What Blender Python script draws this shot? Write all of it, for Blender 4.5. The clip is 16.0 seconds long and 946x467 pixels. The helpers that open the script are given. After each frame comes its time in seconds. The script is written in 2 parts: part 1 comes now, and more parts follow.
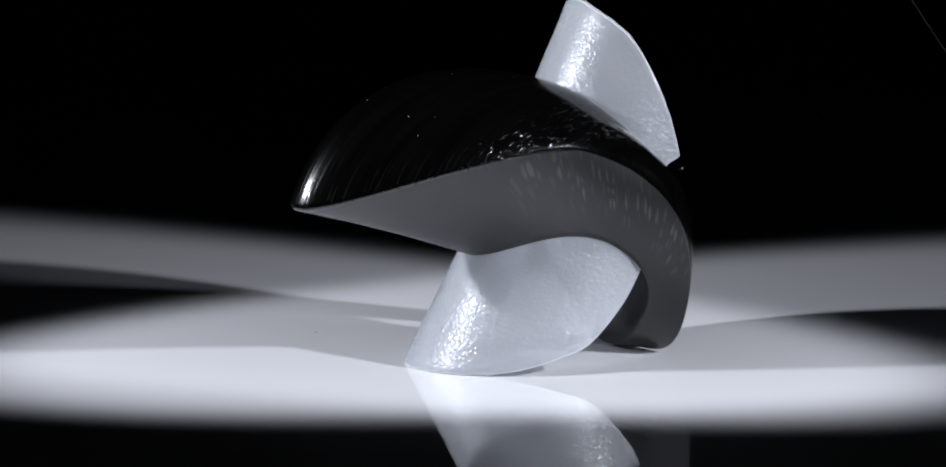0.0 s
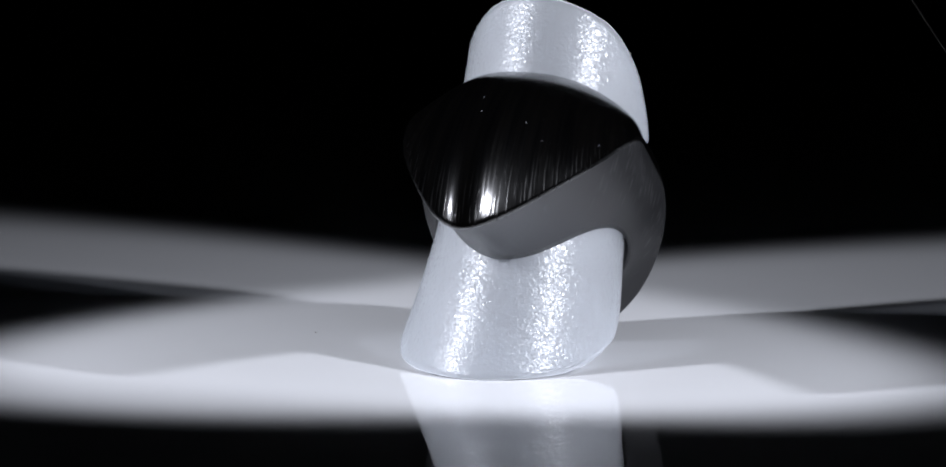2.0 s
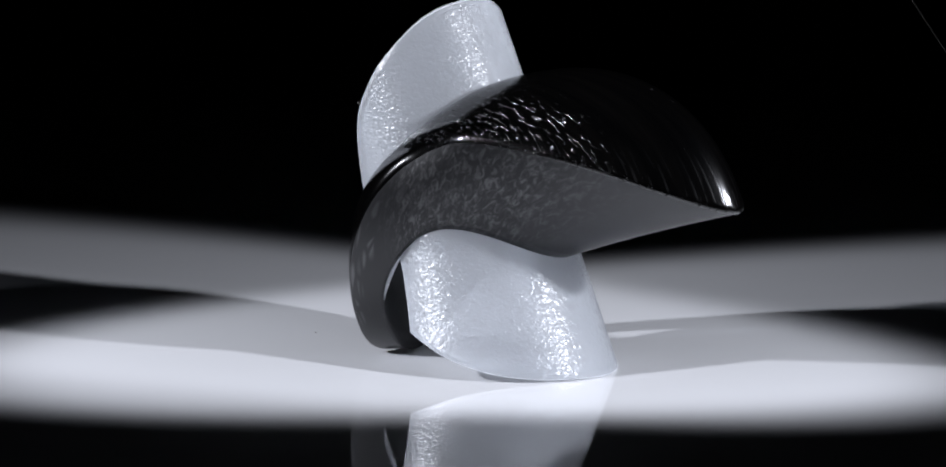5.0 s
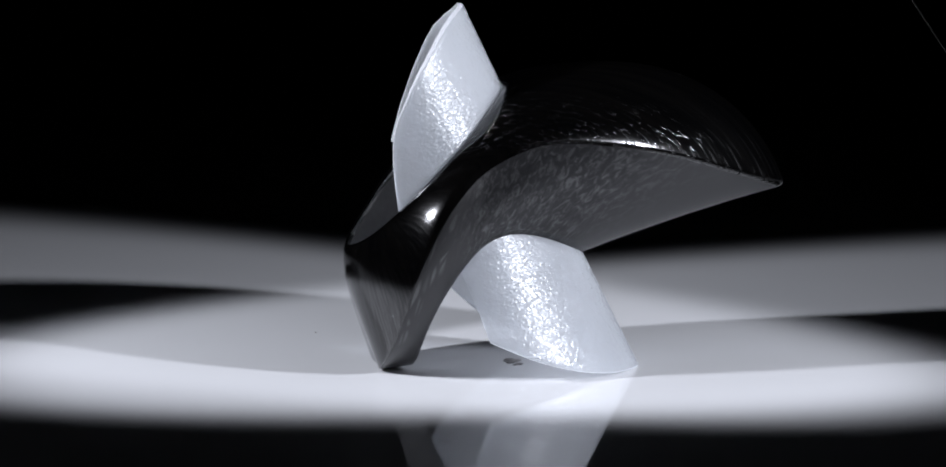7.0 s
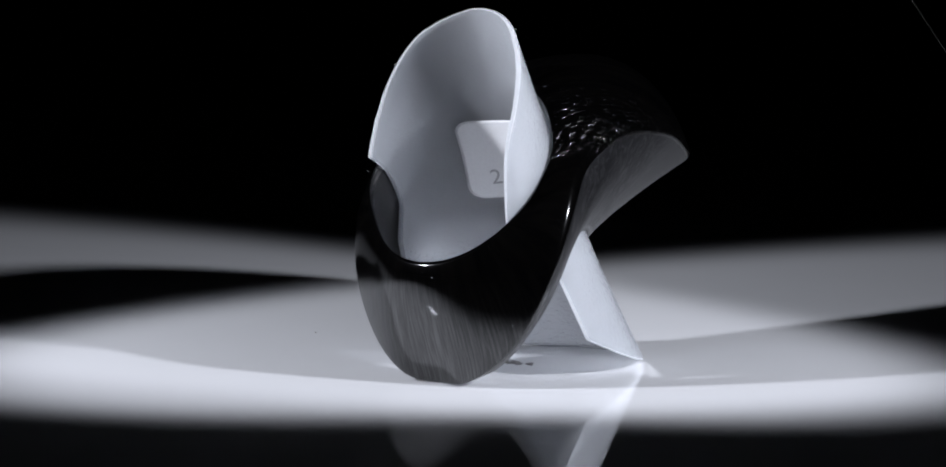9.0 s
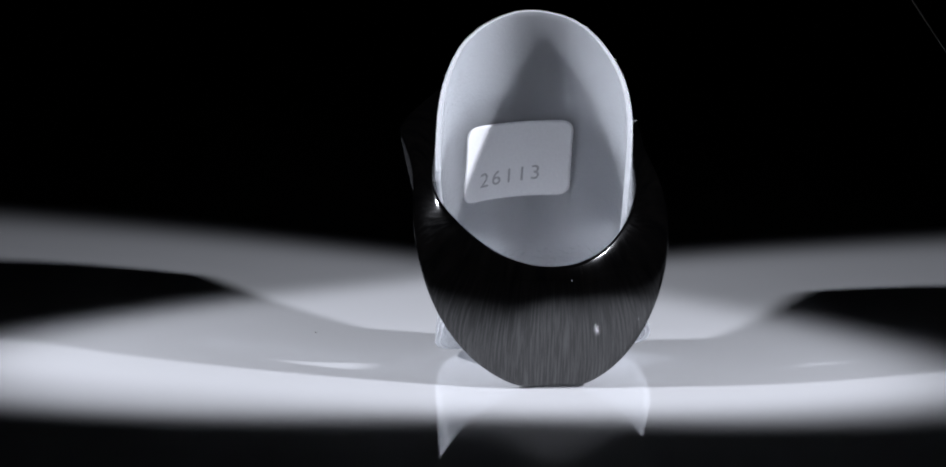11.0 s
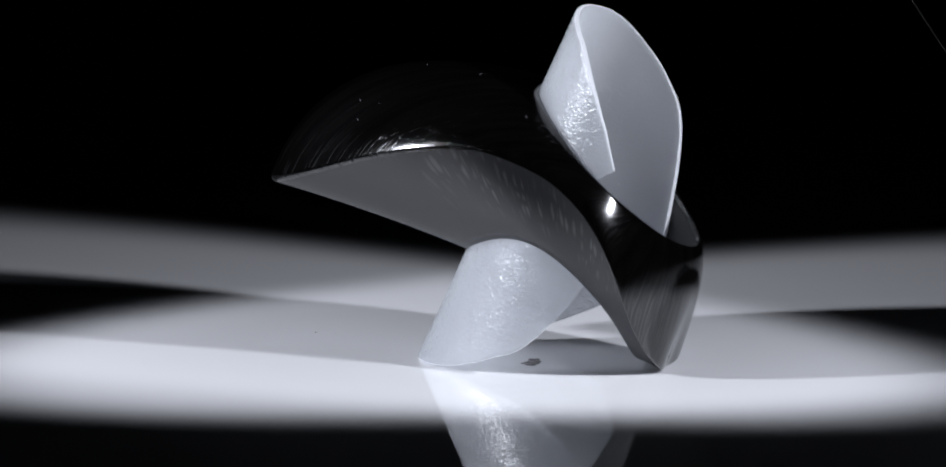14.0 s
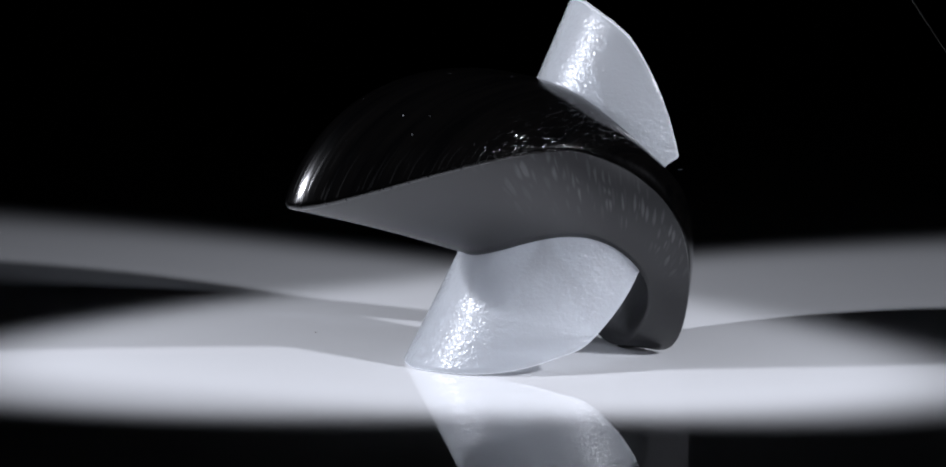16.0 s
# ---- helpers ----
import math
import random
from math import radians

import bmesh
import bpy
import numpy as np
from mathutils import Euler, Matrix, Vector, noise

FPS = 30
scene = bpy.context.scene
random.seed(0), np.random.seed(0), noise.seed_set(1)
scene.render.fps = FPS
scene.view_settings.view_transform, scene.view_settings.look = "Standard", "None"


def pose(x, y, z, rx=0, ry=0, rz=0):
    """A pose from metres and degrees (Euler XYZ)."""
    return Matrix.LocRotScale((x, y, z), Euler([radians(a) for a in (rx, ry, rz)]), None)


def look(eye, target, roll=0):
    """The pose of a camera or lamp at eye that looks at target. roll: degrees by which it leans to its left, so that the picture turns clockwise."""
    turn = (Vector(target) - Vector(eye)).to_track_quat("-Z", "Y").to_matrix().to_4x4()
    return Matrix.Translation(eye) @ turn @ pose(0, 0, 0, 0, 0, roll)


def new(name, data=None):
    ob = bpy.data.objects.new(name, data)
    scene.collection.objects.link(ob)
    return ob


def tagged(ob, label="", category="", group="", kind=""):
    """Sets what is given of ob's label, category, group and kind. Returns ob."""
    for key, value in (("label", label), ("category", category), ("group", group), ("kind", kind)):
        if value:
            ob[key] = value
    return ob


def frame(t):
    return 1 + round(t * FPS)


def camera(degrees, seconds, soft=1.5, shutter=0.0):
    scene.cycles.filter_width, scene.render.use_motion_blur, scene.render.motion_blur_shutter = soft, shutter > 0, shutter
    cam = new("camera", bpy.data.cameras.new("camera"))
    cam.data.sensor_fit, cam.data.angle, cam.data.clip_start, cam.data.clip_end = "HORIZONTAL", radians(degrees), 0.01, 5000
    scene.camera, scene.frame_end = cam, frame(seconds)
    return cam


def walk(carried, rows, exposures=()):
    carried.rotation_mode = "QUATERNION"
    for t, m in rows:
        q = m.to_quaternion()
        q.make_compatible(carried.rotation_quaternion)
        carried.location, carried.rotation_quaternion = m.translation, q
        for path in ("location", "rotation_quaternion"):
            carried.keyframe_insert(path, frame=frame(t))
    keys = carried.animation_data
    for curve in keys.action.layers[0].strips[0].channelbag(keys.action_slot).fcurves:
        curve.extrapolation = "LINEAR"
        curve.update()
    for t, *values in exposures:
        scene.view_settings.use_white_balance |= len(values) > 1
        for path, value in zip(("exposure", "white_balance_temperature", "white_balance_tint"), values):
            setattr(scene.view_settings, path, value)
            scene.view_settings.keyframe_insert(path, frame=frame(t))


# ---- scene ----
MM = 0.001
cam = camera(8.97, 16.0, soft=1.85)
EYE = pose(-0.00827, -0.98478, 0.17483, 81.154, 0, 0)
walk(cam, [(0, EYE), (16, EYE)], exposures=[(0, 0.0), (16, 0.0)])


# ---- light: two low spot lamps in a dark studio ----
world = bpy.data.worlds.new("studio")
world.use_nodes = True
scene.world = world
world.node_tree.nodes["Background"].inputs["Color"].default_value = (0.6, 0.7, 1.0, 1)
world.node_tree.nodes["Background"].inputs["Strength"].default_value = 0.002


def spot(name, eye, target, watts, degrees, blend, size):
    lamp = bpy.data.lights.new(name, "SPOT")
    lamp.energy, lamp.spot_size, lamp.spot_blend = watts, radians(degrees), blend
    lamp.shadow_soft_size, lamp.color = size, (0.865, 0.895, 1.0)
    ob = new(name, lamp)
    ob.matrix_world = look(eye, target)
    return ob


spot("spot_lamp", (-0.3002, -0.106, 0.1768), (0.011, 0.0221, 0), 6.75, 23.06, 0.42, 0.009)
spot("spot_lamp", (0.2582, -0.1807, 0.1695), (-0.0245, 0.0277, 0), 6.75, 20.71, 0.42, 0.009)


# ---- materials ----
class Mat:
    def __init__(self, name):
        self.m = bpy.data.materials.new(name)
        self.m.use_nodes = True
        self.t = self.m.node_tree
        self.n = self.t.nodes
        self.bsdf = self.n["Principled BSDF"]

    def node(self, kind, **values):
        nd = self.n.new(kind)
        for key, value in values.items():
            nd.inputs[key].default_value = value
        return nd

    def link(self, a, out, b, name):
        self.t.links.new(a.outputs[out], b.inputs[name])

    def set(self, **values):
        for key, value in values.items():
            self.bsdf.inputs[key.replace("_", " ")].default_value = value

    def ramp(self, src, out, stops):
        r = self.n.new("ShaderNodeValToRGB")
        els = r.color_ramp.elements
        for i, (p, c) in enumerate(stops):
            e = els[i] if i < 2 else els.new(p)
            e.position = p
            e.color = (*c, 1) if isinstance(c, tuple) else (c, c, c, 1)
        self.link(src, out, r, "Fac")
        return r

    def coords(self, out, scale=(1, 1, 1)):
        tc = self.n.new("ShaderNodeTexCoord")
        mp = self.n.new("ShaderNodeMapping")
        mp.inputs["Scale"].default_value = scale
        self.link(tc, out, mp, "Vector")
        return mp

    def noise(self, vec, scale, detail=4, rough=0.55, distort=0.0):
        nz = self.node("ShaderNodeTexNoise", Scale=scale, Detail=detail, Roughness=rough, Distortion=distort)
        self.link(vec, "Vector", nz, "Vector")
        return nz


def mat_table():
    k = Mat("glossy_white_acrylic")
    c = k.coords("Object")
    big = k.noise(c, 9, 3)
    col = k.ramp(big, "Fac", [(0.3, (0.84, 0.845, 0.86)), (0.7, (0.88, 0.885, 0.90))])
    k.link(col, "Color", k.bsdf, "Base Color")
    fine = k.noise(c, 60, 4)
    ro = k.ramp(fine, "Fac", [(0.35, 0.004), (0.75, 0.014)])
    k.link(ro, "Color", k.bsdf, "Roughness")
    k.set(IOR=1.5)
    return k.m


def mat_white(name, relief, inside):
    """Milky plastic: scatters light back and through. The inside is smooth but for its wrinkled foot."""
    k = Mat(name)
    c = k.coords("Object")
    warp = k.noise(k.coords("Object", (1, 1, 1.25)), 1350, 1, 0.45, 0.7)
    fine = k.noise(c, 4200, 2)
    cloud = k.noise(c, 160, 3)
    bump2 = k.node("ShaderNodeBump", Strength=0.08, Distance=0.00012)
    k.link(fine, "Fac", bump2, "Height")
    bump = k.node("ShaderNodeBump", Strength=0.9, Distance=relief)
    if inside:
        xyz = k.node("ShaderNodeSeparateXYZ")
        k.link(c, "Vector", xyz, "Vector")
        span = k.node("ShaderNodeMath")
        span.operation = "MULTIPLY"
        span.inputs[1].default_value = 20
        k.link(xyz, "Z", span, 0)
        foot = k.ramp(span, "Value", [(0.33, 1.0), (0.40, 0.2)])
        high = k.node("ShaderNodeMath")
        high.operation = "MULTIPLY"
        wrinkle = k.noise(k.coords("Object", (1, 1, 1.8)), 900, 2, 0.5, 0.8)
        k.link(wrinkle, "Fac", high, 0)
        k.link(foot, "Color", high, 1)
        k.link(high, "Value", bump, "Height")
    else:
        k.link(warp, "Fac", bump, "Height")
    k.link(bump2, "Normal", bump, "Normal")
    col = k.ramp(cloud, "Fac", [(0.3, (0.80, 0.825, 0.86)), (0.7, (0.85, 0.875, 0.91))])
    thru = k.ramp(cloud, "Fac", [(0.3, (0.92, 0.94, 0.965)), (0.7, (0.95, 0.965, 0.985))])
    dif, tr = k.node("ShaderNodeBsdfDiffuse"), k.node("ShaderNodeBsdfTranslucent")
    k.link(col, "Color", dif, "Color")
    k.link(thru, "Color", tr, "Color")
    k.link(bump, "Normal", dif, "Normal")
    milk = k.node("ShaderNodeMixShader", Fac=0.74)
    k.link(dif, "BSDF", milk, 1)
    k.link(tr, "BSDF", milk, 2)
    clear = k.node("ShaderNodeBsdfTransparent", Color=(0.945, 0.963, 0.987, 1))
    body = k.node("ShaderNodeMixShader", Fac=0.48)
    k.link(milk, "Shader", body, 1)
    k.link(clear, "BSDF", body, 2)
    gloss = k.node("ShaderNodeBsdfGlossy", Roughness=0.25, Color=(1, 1, 1, 1))
    k.link(bump, "Normal", gloss, "Normal")
    fres = k.node("ShaderNodeFresnel", IOR=1.5)
    k.link(bump, "Normal", fres, "Normal")
    part_of = k.node("ShaderNodeMath")
    part_of.operation = "MULTIPLY"
    part_of.inputs[1].default_value = 0.8
    k.link(fres, "Fac", part_of, 0)
    top = k.node("ShaderNodeMixShader")
    k.link(part_of, "Value", top, 0)
    k.link(body, "Shader", top, 1)
    k.link(gloss, "BSDF", top, 2)
    k.link(top, "Shader", k.n["Material Output"], "Surface")
    k.n.remove(k.bsdf)
    return k.m


def mat_horn():
    """Polished black horn: fibres run from the lip to the ridge, chipped dashes on the beak, dust."""
    k = Mat("polished_black_horn")
    fib = k.noise(k.coords("UV", (420, 6, 1)), 1, 4, 0.6)
    dash = k.noise(k.coords("UV", (270, 24, 1)), 1, 2, 0.5)
    hair = k.noise(k.coords("UV", (480, 7, 1)), 1, 2, 0.5)
    tone = k.noise(k.coords("UV", (90, 3, 1)), 1, 3)
    dots = k.node("ShaderNodeTexVoronoi", Scale=330.0)
    k.link(k.coords("Object"), "Vector", dots, "Vector")
    col = k.ramp(tone, "Fac", [(0.35, (0.0006, 0.0006, 0.0007)), (0.75, (0.0018, 0.0016, 0.0015))])
    speck = k.ramp(dots, "Distance", [(0.02, 1.0), (0.04, 0.0)])
    mixc = k.node("ShaderNodeMix")
    mixc.data_type = "RGBA"
    k.t.links.new(speck.outputs["Color"], mixc.inputs[0])
    k.t.links.new(col.outputs["Color"], mixc.inputs[6])
    mixc.inputs[7].default_value = (0.3, 0.31, 0.33, 1)
    k.t.links.new(mixc.outputs[2], k.bsdf.inputs["Base Color"])
    xy = k.node("ShaderNodeSeparateXYZ")
    k.link(k.coords("UV"), "Vector", xy, "Vector")
    fore = k.ramp(xy, "X", [(0.08, 0.05), (0.13, 0.22), (0.20, 0.22), (0.24, 0.0), (0.76, 0.0), (0.81, 0.6), (0.91, 0.6), (0.95, 0.05)])
    prow = k.ramp(xy, "X", [(0.13, 1.0), (0.20, 0.0), (0.80, 0.0), (0.87, 1.0)])
    rear = k.ramp(xy, "X", [(0.24, 0.15), (0.34, 1.0), (0.66, 1.0), (0.76, 0.15)])

    def times(a, b):
        m = k.node("ShaderNodeMath")
        m.operation = "MULTIPLY"
        k.link(a, 0, m, 0)
        k.link(b, 0, m, 1)
        return m

    off_lip = k.ramp(xy, "Y", [(0.75, 1.0), (0.84, 0.0)])
    brink = k.ramp(xy, "Y", [(0.36, 0.8), (0.40, 1.0), (0.445, 0.5), (0.50, 0.0)])
    gate = times(times(k.ramp(dash, "Fac", [(0.585, 0.0), (0.68, 1.0)]), fore), off_lip)
    b1 = k.node("ShaderNodeBump", Strength=0.6, Distance=0.0003)
    k.link(gate, "Value", b1, "Height")
    b2 = k.node("ShaderNodeBump", Strength=0.06, Distance=0.0001)
    k.link(times(fib, rear), "Value", b2, "Height")
    k.link(b1, "Normal", b2, "Normal")
    b3 = k.node("ShaderNodeBump", Strength=0.16, Distance=0.0001)
    strands = times(times(k.ramp(hair, "Fac", [(0.55, 0.0), (0.68, 1.0)]), prow), brink)
    k.link(strands, "Value", b3, "Height")
    k.link(b2, "Normal", b3, "Normal")
    k.link(b3, "Normal", k.bsdf, "Normal")
    # frayed strands and chipped dashes are duller than the polish between them
    dull = k.node("ShaderNodeMath")
    dull.operation = "MULTIPLY_ADD"
    dull.inputs[1].default_value = 0.34
    k.link(strands, "Value", dull, 0)
    k.link(k.ramp(fib, "Fac", [(0.3, 0.08), (0.75, 0.13)]), "Color", dull, 2)
    duller = k.node("ShaderNodeMath")
    duller.operation = "MULTIPLY_ADD"
    duller.inputs[1].default_value = 0.1
    k.link(gate, "Value", duller, 0)
    k.link(dull, "Value", duller, 2)
    blunt = k.node("ShaderNodeMath")
    blunt.operation = "MULTIPLY_ADD"
    blunt.inputs[1].default_value = 0.05
    k.link(prow, "Color", blunt, 0)
    k.link(duller, "Value", blunt, 2)
    k.link(blunt, "Value", k.bsdf, "Roughness")
    level = k.ramp(times(fib, rear), "Value", [(0.25, 0.46), (0.42, 0.33), (0.62, 0.6)])
    fade = k.ramp(strands, "Value", [(0.0, 1.0), (0.6, 0.28)])
    k.link(times(level, fade), "Value", k.bsdf, "Specular IOR Level")
    k.set(IOR=1.75)
    return k.m


def mat_cut_horn():
    """The matt underside: even dark grey with chips along the flanks, their glint partly painted paler."""
    k = Mat("matt_cut_horn")
    grain = k.noise(k.coords("UV", (500, 60, 1)), 1, 3)
    xy = k.node("ShaderNodeSeparateXYZ")
    k.link(k.coords("UV"), "Vector", xy, "Vector")

    def times(a, b):
        m = k.node("ShaderNodeMath")
        m.operation = "MULTIPLY"
        k.link(a, 0, m, 0)
        k.link(b, 0, m, 1)
        return m

    def chips(along, across, zone):
        """Chipped cells of the cut face, some catching the light and some dark."""
        cell = k.node("ShaderNodeTexVoronoi", Scale=1.0, Randomness=0.9)
        k.link(k.coords("UV", (along, across, 1)), "Vector", cell, "Vector")
        rgb = k.node("ShaderNodeSeparateColor")
        k.link(cell, "Color", rgb, "Color")
        pale = k.ramp(rgb, "Red", [(0.25, 0.0), (0.75, 1.0)])
        edge = k.node("ShaderNodeTexVoronoi", Scale=1.0, Randomness=0.9)
        edge.feature = "DISTANCE_TO_EDGE"
        k.link(k.coords("UV", (along, across, 1)), "Vector", edge, "Vector")
        core = k.ramp(cell, "Distance", [(0.32, 1.0), (0.6, 0.0)])
        return times(times(times(k.ramp(edge, "Distance", [(0.05, 0.0), (0.2, 1.0)]), core), pale), k.ramp(xy, "X", zone))

    leaf = chips(185, 15, [(0.11, 0.0), (0.16, 0.7), (0.31, 0.7), (0.37, 0.0)])
    round_cell = chips(52, 18, [(0.58, 0.0), (0.64, 1.0), (0.75, 1.0), (0.79, 0.0)])
    brow = k.ramp(xy, "Y", [(0.07, 0.0), (0.15, 1.0)])
    high = k.ramp(xy, "Y", [(0.08, 0.0), (0.13, 1.0)])
    round_cell = times(round_cell, high)
    either = k.node("ShaderNodeMath")
    either.operation = "MAXIMUM"
    k.link(leaf, "Value", either, 0)
    k.link(round_cell, "Value", either, 1)
    both = times(either, brow)
    worn = k.ramp(xy, "X", [(0.70, 0.0), (0.75, 1.0), (0.88, 1.0), (0.95, 0.0)])
    ground_sheen = k.ramp(xy, "X", [(0.16, 0.42), (0.23, 0.3), (0.70, 0.3), (0.80, 0.42)])
    even = k.node("ShaderNodeMath")
    even.operation = "MULTIPLY_ADD"
    even.inputs[1].default_value = 0.34
    k.link(both, "Value", even, 0)
    k.link(ground_sheen, "Color", even, 2)
    mottle = k.noise(k.coords("UV", (150, 36, 1)), 1, 4, 0.6, 1.0)
    rough_cut = k.ramp(mottle, "Fac", [(0.42, 0.2), (0.53, 0.3), (0.65, 0.66)])
    sheen = k.node("ShaderNodeMix")
    sheen.data_type = "RGBA"
    k.t.links.new(worn.outputs["Color"], sheen.inputs[0])
    k.t.links.new(even.outputs["Value"], sheen.inputs[6])
    k.t.links.new(rough_cut.outputs["Color"], sheen.inputs[7])
    k.t.links.new(sheen.outputs[2], k.bsdf.inputs["Specular IOR Level"])
    # part of the chips' glint is put into the base colour as a paler grey
    col = k.ramp(both, "Value", [(0.0, (0.006, 0.006, 0.0068)), (1.0, (0.02, 0.02, 0.021))])
    k.link(col, "Color", k.bsdf, "Base Color")
    k.link(k.ramp(both, "Value", [(0.0, 0.42), (1.0, 0.3)]), "Color", k.bsdf, "Roughness")
    b = k.node("ShaderNodeBump", Strength=0.2, Distance=0.00005)
    k.link(grain, "Fac", b, "Height")
    b2 = k.node("ShaderNodeBump", Strength=0.28, Distance=0.00014)
    k.link(both, "Value", b2, "Height")
    k.link(b, "Normal", b2, "Normal")
    k.link(b2, "Normal", k.bsdf, "Normal")
    k.set(IOR=1.65)
    return k.m


def plain(name, colour, rough, scale=3000, vary=0.15):
    k = Mat(name)
    nz = k.noise(k.coords("Object"), scale, 4)
    lo, hi = (tuple(min(1, v * f) for v in colour) for f in (1 - vary, 1 + vary))
    k.link(k.ramp(nz, "Fac", [(0.3, lo), (0.7, hi)]), "Color", k.bsdf, "Base Color")
    k.set(Roughness=rough)
    return k.m


def mat_edge():
    """Sawn edges of the sleeve: light scatters out of them from both sides."""
    k = Mat("cut_plastic_edge")
    nz = k.noise(k.coords("Object"), 1800, 3)
    tone = k.ramp(nz, "Fac", [(0.3, (0.78, 0.80, 0.83)), (0.7, (0.85, 0.86, 0.88))])
    dif, tr = k.node("ShaderNodeBsdfDiffuse"), k.node("ShaderNodeBsdfTranslucent")
    both = k.node("ShaderNodeMixShader", Fac=0.5)
    for n, sh in enumerate((dif, tr)):
        k.link(tone, "Color", sh, "Color")
        k.link(sh, "BSDF", both, n + 1)
    k.link(both, "Shader", k.n["Material Output"], "Surface")
    k.n.remove(k.bsdf)
    return k.m


TABLE = mat_table()
WHITE = mat_white("frosted_translucent_plastic", 0.00019, False)
MILK = mat_white("smooth_translucent_plastic", 0.0009, True)
EDGE = mat_edge()
HORN, CUT = mat_horn(), mat_cut_horn()
BORE = plain("dull_horn_bore", (0.012, 0.012, 0.013), 0.5, 900, 0.3)
CLOTH = plain("black_cloth", (0.006, 0.006, 0.0072), 0.95, 400)
PAPER = plain("white_paper", (0.85, 0.85, 0.86), 0.7, 2500, 0.03)
INK = plain("grey_ink", (0.45, 0.45, 0.46), 0.8)
LINT = plain("white_lint", (0.75, 0.76, 0.78), 0.9)
GLUE = plain("grey_putty", (0.20, 0.19, 0.19), 0.6, 1500, 0.5)
WIRE = plain("dark_thread", (0.08, 0.08, 0.07), 0.8)


# ---- setting ----
def obj(name, bm, material, parent=None, label="", smooth=True):
    me = bpy.data.meshes.new(name)
    bmesh.ops.recalc_face_normals(bm, faces=bm.faces)
    bm.to_mesh(me)
    bm.free()
    me.materials.append(material)
    for p in me.polygons:
        p.use_smooth = smooth
    ob = new(name, me)
    ob.parent = parent
    if label:
        ob["label"] = label
    return ob


def box(x0, x1, y0, y1, z0, z1, bevel=0.0):
    bm = bmesh.new()
    bmesh.ops.create_cube(bm, size=1)
    for v in bm.verts:
        v.co = Vector(((x0 + x1) / 2 + v.co.x * (x1 - x0), (y0 + y1) / 2 + v.co.y * (y1 - y0), (z0 + z1) / 2 + v.co.z * (z1 - z0)))
    if bevel:
        bmesh.ops.bevel(bm, geom=bm.edges, offset=bevel, segments=3, affect="EDGES")
    return bm


table = tagged(obj("table_top", box(-1.6, 1.6, -1.3, 1.6, -0.02, 0, 0.003), TABLE, smooth=False), "glossy white acrylic table top in a dark studio", "table top", kind="structure")
for x in (-1.5, 1.5):
    for y in (-1.2, 1.5):
        obj("table_leg", box(x - 0.03, x + 0.03, y - 0.03, y + 0.03, -0.75, -0.02, 0.003), CLOTH, table, smooth=False)


def studio():
    """A closed dark room hung with black cloth."""
    x0, x1, y0, y1, z0, z1, d = -2.2, 2.2, -2.2, 1.7, -0.75, 2.0, 0.02
    for name, size, label in (
            ("backdrop", (x0, x1, y1, y1 + d, z0, z1), "black cloth backdrop behind the table"),
            ("wall_south", (x0, x1, y0 - d, y0, z0, z1), "studio wall hung with black cloth"),
            ("wall_west", (x0 - d, x0, y0 - d, y1 + d, z0, z1), "studio wall hung with black cloth"),
            ("wall_east", (x1, x1 + d, y0 - d, y1 + d, z0, z1), "studio wall hung with black cloth"),
            ("floor", (x0 - d, x1 + d, y0 - d, y1 + d, z0 - d, z0), "plain dark studio floor"),
            ("ceiling", (x0 - d, x1 + d, y0 - d, y1 + d, z1, z1 + d), "plain dark studio ceiling")):
        tagged(obj(name, box(*size), CLOTH, smooth=False), label, name.split("_")[0], kind="structure")


studio()


# ---- the ornament: a slanted plastic sleeve held in a beaked horn ring ----
def series(a, cosines):
    return sum(c * math.cos(i * a) for i, c in enumerate(cosines))


def sleeve(a, z, grow=0.0, flare=1.0):
    """A point of the slanted sleeve at angle a (0 towards the beak) and height z, in mm."""
    low, bow = flare * max(0.0, 1 - z / 20), ((z - 30) / 30) ** 2
    long = 18.876 + 3.0 * low ** 1.5
    wide = 15.756 + 2.965 * low ** 1.2 - 0.02 * max(0.0, (z - 25) / 20)
    lean = -2.654 + 0.086 * z - 0.917 * bow
    mid = 18.6 - 0.479 * z - long + 0.123 * bow
    grow += 1.3 * math.exp(-((a - 1.9) / 0.35) ** 2 - ((z - 35) / 8) ** 2) - 0.432 * math.sin(2 * a) ** 2
    return Vector((mid + (long + grow) * math.cos(a), lean + (wide + grow) * math.sin(a), z))


def lip(a):
    return 33.9 + 13.1 * math.cos(a)


def sines(a, values):
    return sum(c * math.sin((i + 1) * a) for i, c in enumerate(values))


def under(a):
    s = (a + math.pi) % (2 * math.pi) - math.pi
    return max(0.05, series(a, (14.977, 9.415, -5.049, -0.469, -0.187)) + sines(a, (0.069, -0.264, 0.084)) + 1.211 * math.exp(-((s + 1.4) / 0.5) ** 2))


def rounded(z):
    """Keeps a height above the table without a corner."""
    return 0.5 * (z - 0.5 + math.sqrt((z - 0.5) ** 2 + 0.8))


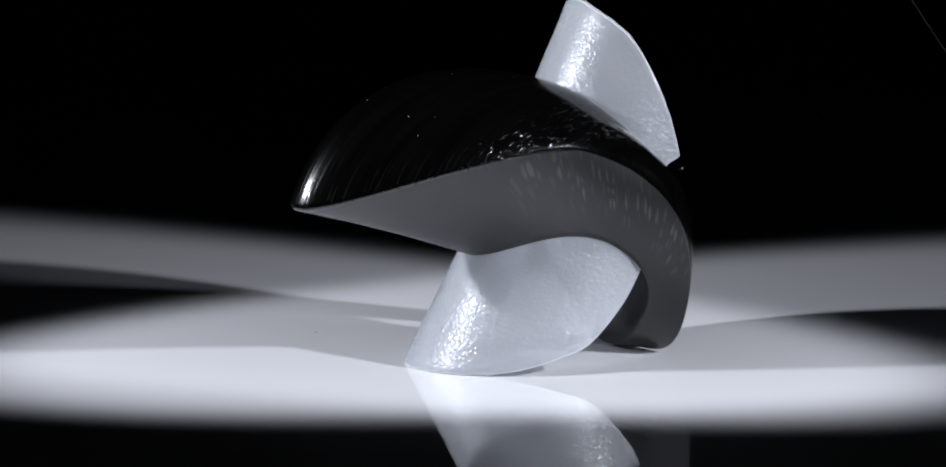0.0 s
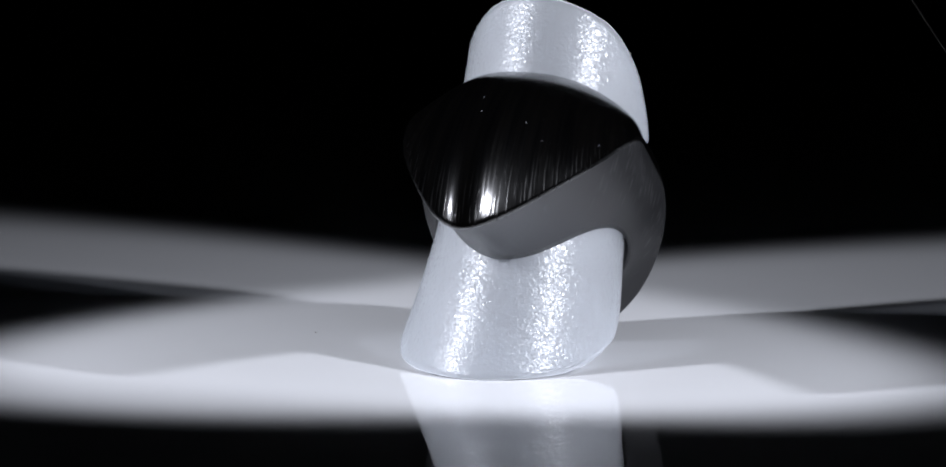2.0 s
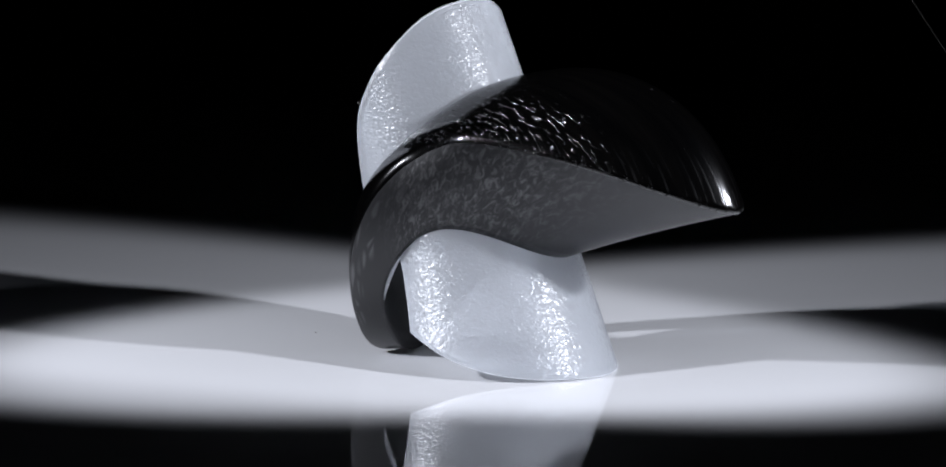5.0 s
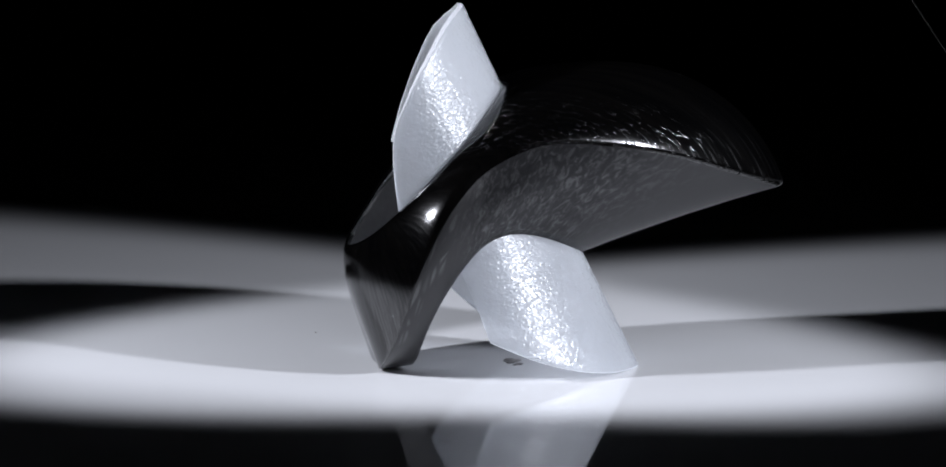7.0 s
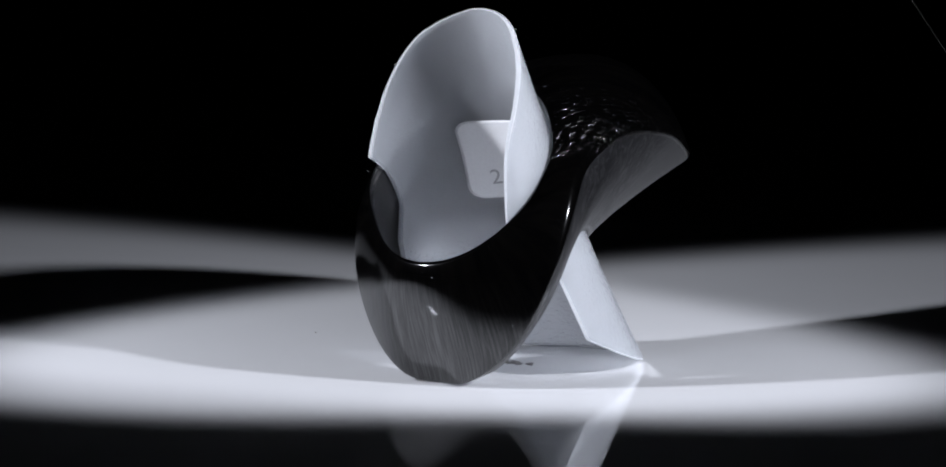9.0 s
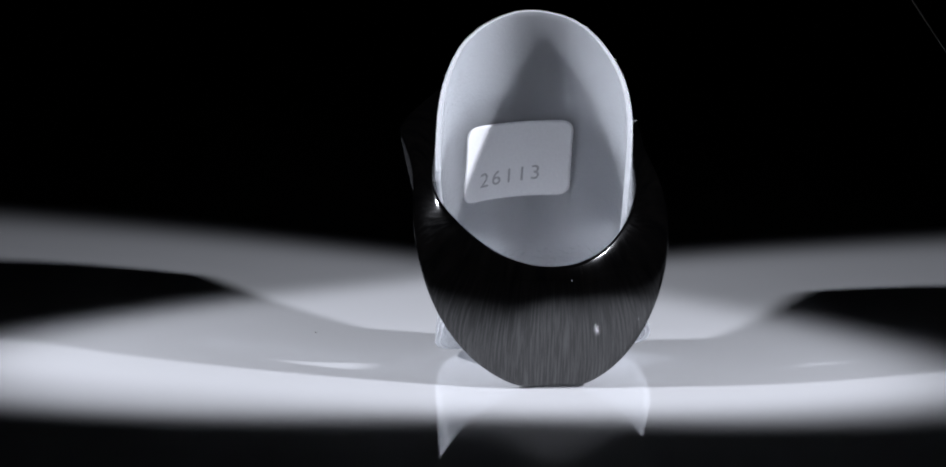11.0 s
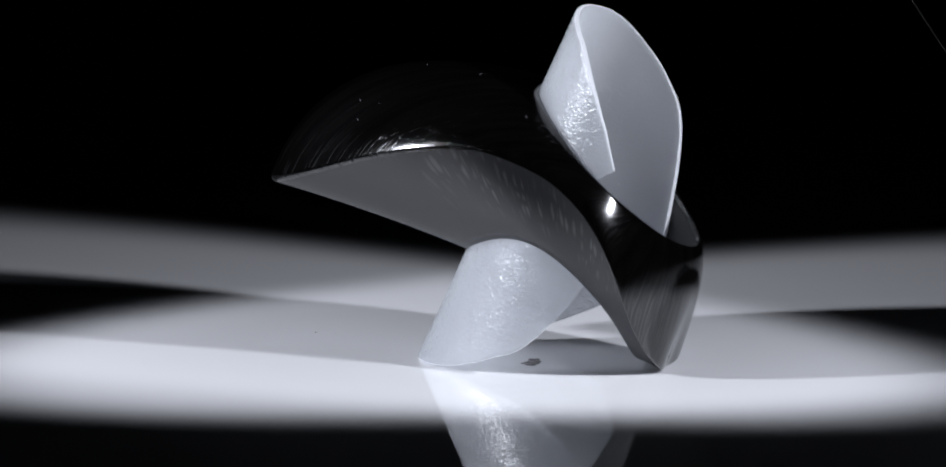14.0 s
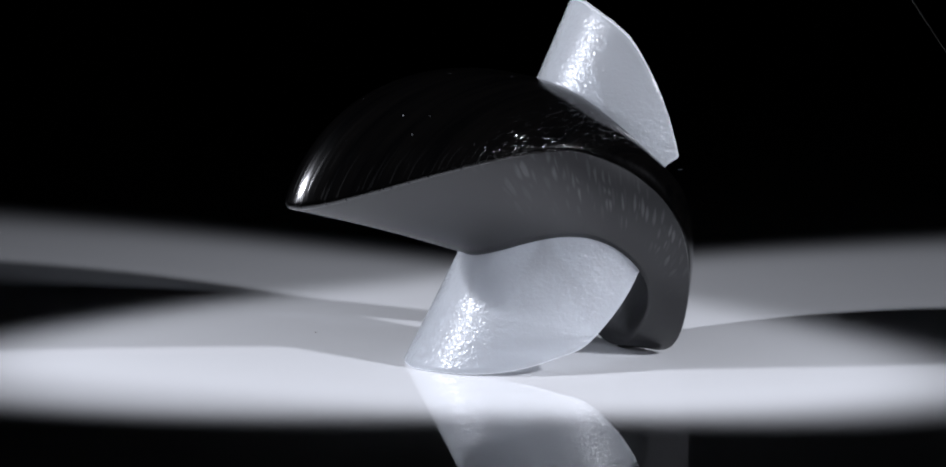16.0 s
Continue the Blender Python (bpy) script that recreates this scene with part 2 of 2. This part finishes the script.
def ridge(a):
    """The sharp rim between polish and cut face; its two flanks differ a little, its back is even."""
    t = min(1, max(0, (abs(a) - 1.7) / 0.7))
    odd = 1 - t * t * (3 - 2 * t)
    return Vector((
        series(a, (-1.288, 29.846, 8.162, 2.359, 2.063, 0.605, 0.677, 0.474, 0.568, 0.143, 0.2)) + odd * sines(a, (-0.001, 0.895, -0.32, -0.189)) - 1.2 * math.exp(-((abs(a) - math.pi) / 0.36) ** 2),
        sines(a, (21.872, 0.244, 1.496, 1.068, -0.722, 0.211, 0.265, -0.146, -0.1)) + odd * series(a, (0.128, 0.068, -0.014, -0.397)) - 1.182 * max(0, -math.cos(a)),
        rounded(0.342 * math.exp(-(a / 0.35) ** 2) + series(a, (25.35, 16.938, -11.187, -0.71, 0.505, -1.397, -0.024, 0.081, -0.391, -0.055)) + odd * sines(a, (-0.407, -0.24, -0.097, -0.081)))))


def bezier(p, m, q, t):
    return p * (1 - t) ** 2 + m * 2 * t * (1 - t) + q * t * t


def cubic(p, m, n, q, t):
    s = 1 - t
    return p * s ** 3 + m * 3 * s * s * t + n * 3 * s * t * t + q * t ** 3


def blend3(a, front, side, back):
    c = math.cos(a)
    return side + (front - side) * max(0, c) ** 1.8 + (back - side) * max(0, -c) ** 1.3


def horn_ring(parent):
    N, loops = 240, []
    for i in range(N):
        a = 2 * math.pi * i / N
        s = (a + math.pi) % (2 * math.pi) - math.pi
        gap = 0.12 + 1.3 * math.exp(-((abs(s) - 2.15) / 0.45) ** 2)
        foot = 1 - min(1, max(0, (abs(s) - 1.6) / 0.6))
        A, B, C = sleeve(a, lip(a), 0.3), ridge(s), sleeve(a, under(a), gap, foot)
        tipward = math.exp(-(s / 0.32) ** 2)
        out = Vector((math.cos(a), (0.45 if math.cos(a) > 0 else 0.45 + 0.4 * min(1, -2 * math.cos(a))) * math.sin(a), 0))
        up = Vector((0, 0, 1))
        K1 = B + out * (blend3(a, -3.8, -2, 2.6) - 1.7 * tipward) + up * (blend3(a, 8.5, 1.5, 7) + 8 * tipward)
        K2 = A + out * (blend3(a, 13, 1.4, 2.0) + 12 * tipward) + up * (blend3(a, 5.0, 1.5, -5) + 3.0 * math.exp(-(s / 0.5) ** 2))
        M2 = (C + B) / 2 + Vector((math.cos(a), math.sin(a), 0)) * blend3(a, -1.0, 2.8, 0.6) + up * blend3(a, 0.6, -1.0, 0.0)
        row = []
        # the ridge is sharp at the beak and rounded along the flanks
        soft = min(1, max(0, (abs(s) - 1.25) / 0.6)) * min(1, max(0, (2.25 - abs(s)) / 0.5))
        f2, f1 = 0.03 + 0.09 * soft, 0.025 + 0.2 * soft
        for j in range(15):
            row.append(bezier(C, M2, B, j / 14 * (1 - f2)))
        low, high = bezier(C, M2, B, 1 - f2), cubic(B, K1, K2, A, f1)
        for j in range(1, 7):
            row.append(bezier(low, B, high, j / 7))
        for j in range(24):
            row.append(cubic(B, K1, K2, A, f1 + (0.995 - f1) * j / 23))
        H = sleeve(a, lip(a) - 0.9, 0.10)
        row.append(H.lerp(row[-1], 0.45) + out * -0.08)
        row.append(H)
        for j in range(1, 6):
            row.append(sleeve(a, H.z + (under(a) + 0.05 - H.z) * j / 6, 0.12 + (gap - 0.12) * j / 6, foot))
        loops.append(row)
    bm = bmesh.new()
    uv = bm.loops.layers.uv.new("UVMap")
    vs = [[bm.verts.new(p * MM) for p in row] for row in loops]
    R = len(vs[0])
    for i in range(N):
        for j in range(R):
            k, l = (i + 1) % N, (j + 1) % R
            f = bm.faces.new((vs[i][j], vs[k][j], vs[k][l], vs[i][l]))
            f.material_index = 1 if j < 14 else 2 if j > R - 7 else 0
            for lo, (x, y) in zip(f.loops, ((i, j), (i + 1, j), (i + 1, j + 1), (i, j + 1))):
                lo[uv].uv = (x / N, y / R)
    ob = obj("horn_ring", bm, HORN, parent, "polished black horn ring drawn out to a beak")
    ob.data.materials.append(CUT)
    ob.data.materials.append(BORE)
    return ob


def glide(x, knots):
    """A smooth curve through a few (x, y) knots."""
    n = len(knots)
    i = max(0, min(n - 2, sum(1 for k in knots if k[0] <= x) - 1))
    (x0, y0), (x1, y1) = knots[i], knots[i + 1]
    before, after = knots[max(0, i - 1)], knots[min(n - 1, i + 2)]
    m0, m1 = (y1 - before[1]) / (x1 - before[0]), (after[1] - y0) / (after[0] - x0)
    t, h = max(0, min(1, (x - x0) / (x1 - x0))), x1 - x0
    return (1 + 2 * t) * (1 - t) ** 2 * y0 + t * (1 - t) ** 2 * h * m0 + t * t * (3 - 2 * t) * y1 + t * t * (t - 1) * h * m1


def sleeve_top(d):
    """Height of the sleeve's upper rim at d degrees from the beak, positive on the notched side."""
    return glide(d, ((-136, 13.0), (-126, 21.6), (-105, 38.2), (-85, 46.6), (-65, 52.5), (-45, 56.8), (-25, 59.2), (0, 59.85), (25, 57.7), (45, 54.45), (65, 48.7), (85, 41.2), (105, 31.9), (116, 26.7)))


def sleeve_bottom(d):
    if d < -99:
        t = min(1, (-99 - d) / 2)
        return min(6.4 * (1 - t) + (under(radians(d)) + 0.8) * t, sleeve_top(d) - 0.4)
    return max(0.03, glide(d, BOTTOM))


BOTTOM = ((-101, 7.14), (-80, 3.61), (-60, 1.47), (-40, 0.57), (-20, 0.29), (0, 0.06), (20, 0.16), (40, 0.3), (55, 0.91), (66, 1.87), (76, 3.15), (86, 4.5), (96, 8.1), (106, 12.92), (116, 20.4))


def free_end(z):
    """Where the notched end of the sleeve stops at height z, in degrees from the beak."""
    if z >= 35:
        return 98
    return glide(z, ((0, 118), (16, 114), (20, 108), (23.5, 98), (27, 90.5), (31.5, 90), (33.8, 93.5), (35, 98)))


def plastic_sleeve(parent):
    degs = [-131 + 247 * i / 300 for i in range(301)]
    rows = 60
    bm = bmesh.new()
    outer, inner = [], []

    def drawn(d, z):
        return d if d < 60 else 60 + (d - 60) * (free_end(z) - 60) / 56

    for d in degs:
        z0, z1 = sleeve_bottom(d), sleeve_top(d)
        for _ in range(6):
            z1 = sleeve_top(drawn(d, z1))
        z1 = max(z1, z0 + 0.3)
        wob = 0.10 * noise.noise(Vector((d * 0.13, 0, 3))) + 0.05 * noise.noise(Vector((d * 0.7, 5, 3)))
        co, ci = [], []
        for j in range(rows + 1):
            tall = z1 + wob - z0
            lip_band = min(0.16, tall * 0.1)
            z = z0 + (0 if j == 0 else tall if j == rows else lip_band + (tall - 2 * lip_band) * (j - 1) / (rows - 2))
            e = 0.25 if j in (0, rows) else 0.0
            a = radians(drawn(d, z))
            co.append(bm.verts.new(sleeve(a, z, -e * 0.6) * MM))
            ci.append(bm.verts.new(sleeve(a, z, -0.85 + e * 0.6) * MM))
        outer.append(co), inner.append(ci)
    for i in range(len(degs) - 1):
        for j in range(rows):
            rim = int(j in (0, rows - 1))
            bm.faces.new((outer[i][j], outer[i + 1][j], outer[i + 1][j + 1], outer[i][j + 1])).material_index = rim
            bm.faces.new((inner[i][j], inner[i][j + 1], inner[i + 1][j + 1], inner[i + 1][j])).material_index = 1 if rim else 2
        for j in (0, rows):
            bm.faces.new((outer[i][j], inner[i][j], inner[i + 1][j], outer[i + 1][j])).material_index = 1
    for i in (0, -1):
        for j in range(rows):
            bm.faces.new((outer[i][j], outer[i][j + 1], inner[i][j + 1], inner[i][j])).material_index = 1
    ob = obj("plastic_sleeve", bm, WHITE, parent, "frosted translucent white plastic sleeve, cut open behind")
    ob.data.materials.append(EDGE)
    ob.data.materials.append(MILK)
    return ob


def on_wall(v, z, off):
    """A point off mm inside the sleeve's inner wall, v mm to the side of the beak's plane, at height z."""
    lean = sleeve(0, z).y
    wide = sleeve(math.pi / 2, z, -0.85 - off).y - lean
    return sleeve(math.asin(max(-1, min(1, (v - lean) / wide))), z, -0.85 - off)


def sticker(parent):
    bm = bmesh.new()
    nx, nz, w, h, r = 40, 26, 9.4, 6.7, 2.0

    def place(x, y, off):
        x, y = x * w, y * h
        # rounded corners
        ax, ay = abs(x) - (w - r), abs(y) - (h - r)
        if ax > 0 and ay > 0:
            k = max(ax, ay) / math.hypot(ax, ay)
            x, y = math.copysign(w - r + ax * k, x), math.copysign(h - r + ay * k, y)
        return on_wall(1.2 - x, 33.8 + y + 0.06 * x, off) * MM

    top = [[bm.verts.new(place(2 * i / nx - 1, 2 * j / nz - 1, 0.14)) for j in range(nz + 1)] for i in range(nx + 1)]
    low = [[bm.verts.new(place(2 * i / nx - 1, 2 * j / nz - 1, 0.02)) for j in range(nz + 1)] for i in range(nx + 1)]
    for i in range(nx):
        for j in range(nz):
            for g in (top, low):
                bm.faces.new((g[i][j], g[i + 1][j], g[i + 1][j + 1], g[i][j + 1]))
    ring = [(i, 0) for i in range(nx)] + [(nx, j) for j in range(nz)] + [(i, nz) for i in range(nx, 0, -1)] + [(0, j) for j in range(nz, 0, -1)]
    for (i, j), (k, l) in zip(ring, ring[1:] + ring[:1]):
        bm.faces.new((top[i][j], top[k][l], low[k][l], low[i][j]))
    return obj("sticker", bm, PAPER, parent, "white paper sticker with a five-digit number")


def digits(parent):
    for n, ch in enumerate("26113"):
        cu = bpy.data.curves.new("digit", "FONT")
        cu.body, cu.size, cu.align_x, cu.extrude = ch, 3.6, "CENTER", 0.0
        tmp = new("digit", cu)
        me = bpy.data.meshes.new_from_object(tmp.evaluated_get(bpy.context.evaluated_depsgraph_get()))
        bpy.data.objects.remove(tmp)
        bm = bmesh.new()
        bm.from_mesh(me)
        ext = bmesh.ops.extrude_face_region(bm, geom=bm.faces[:])
        for v in [g for g in ext["geom"] if isinstance(g, bmesh.types.BMVert)]:
            v.co.z = 1
        for v in bm.verts:
            x = -6.0 + 2.25 * n + v.co.x
            v.co = on_wall(0.6 - x, 29.9 + v.co.y + 0.12 * x, 0.15 + 0.02 * v.co.z) * MM
        obj("digit", bm, INK, parent, smooth=False)


def tube(points, radius, sides=6):
    bm = bmesh.new()
    rings = []
    for i, p in enumerate(points):
        d = (points[min(i + 1, len(points) - 1)] - points[max(i - 1, 0)]).normalized()
        u = d.orthogonal().normalized()
        w = d.cross(u)
        rings.append([bm.verts.new(p + (u * math.cos(2 * math.pi * k / sides) + w * math.sin(2 * math.pi * k / sides)) * radius) for k in range(sides)])
    for r, q in zip(rings, rings[1:]):
        for k in range(sides):
            bm.faces.new((r[k], r[(k + 1) % sides], q[(k + 1) % sides], q[k]))
    bm.faces.new(rings[0])
    bm.faces.new(rings[-1][::-1])
    return bm


def lint(parent):
    """Stray fibres on the cut rim."""
    rnd = random.Random(4)
    for d in (-64, -72, -78, -88, -95, -101, -106, -111, -40, 103, 60):
        a = radians(d)
        p = sleeve(a, sleeve_top(d) - 0.1, -0.3)
        out = Vector((math.cos(a) * 0.6 + rnd.uniform(-0.4, 0.4), math.sin(a), rnd.uniform(-0.1, 0.7))).normalized()
        bend = Vector((rnd.uniform(-1, 1), rnd.uniform(-1, 1), rnd.uniform(-1, 1)))
        n = rnd.uniform(0.25, 0.85)
        pts = [(p + out * n * k / 5 + bend * n * 0.5 * (k / 5) ** 2) * MM for k in range(6)]
        obj("lint", tube(pts, rnd.uniform(0.014, 0.024) * MM, 5), LINT, parent, "stray white fibre")


def residue():
    """Dried putty under the ornament."""
    bm = bmesh.new()
    for x, y, r in ((-1.9, 2.3, 0.7), (-1.4, 0.6, 0.8), (-2.2, -0.7, 0.6), (-1.0, -2.2, 0.6), (-2.6, 0.9, 0.45), (-0.6, 1.5, 0.4), (-1.7, -2.9, 0.35)):
        made = bmesh.ops.create_icosphere(bm, subdivisions=3, radius=1)["verts"]
        for v in made:
            q = v.co * (1 + 0.45 * noise.noise(v.co * 1.7 + Vector((x, y, 0))))
            v.co = Vector((x + q.x * r * 1.2, y + q.y * r, max(0.0, 0.08 + q.z * r * 0.3))) * MM
    ob = obj("putty_residue", bm, GLUE)
    return tagged(ob, "dried grey putty crumb stuck to the white table", "putty")


def thread():
    pts = []
    for k in range(41):
        t = k / 40
        p = Vector((0.0442 + 0.069 * t, 0.1095 - 0.0055 * t, 0))
        z = 0.095 * (1 - t) ** 1.35 + 0.0002
        pts.append(Vector((p.x, p.y, z)))
    return tagged(obj("thread", tube(pts, 0.00013, 6), WIRE), "thin dark thread hanging down onto the table", "thread")


def speck():
    bm = bmesh.new()
    bmesh.ops.create_icosphere(bm, subdivisions=2, radius=0.00018)
    for v in bm.verts:
        v.co.z = max(0, v.co.z * 0.6 + 0.00005)
        v.co += Vector((-0.0351, 0.0285, 0))
    return tagged(obj("dust_speck", bm, GLUE), "tiny grey dust speck on the white table", "dust")


ornament = new("ornament")
tagged(ornament, "abstract ornament of black horn and white plastic on glossy table", "ornament")
ring = horn_ring(ornament)
shell = plastic_sleeve(ornament)
note = sticker(shell)
digits(note)
lint(shell)
crumb = residue()
thread()
speck()


def motions():
    turn = lambda t: 360 * (t - 2.623) / 16.117 - 90
    rows = [(t, pose(0, 0, 0, 0, 0, turn(t))) for t in range(17)]
    walk(ornament, rows)
    walk(crumb, rows)


motions()
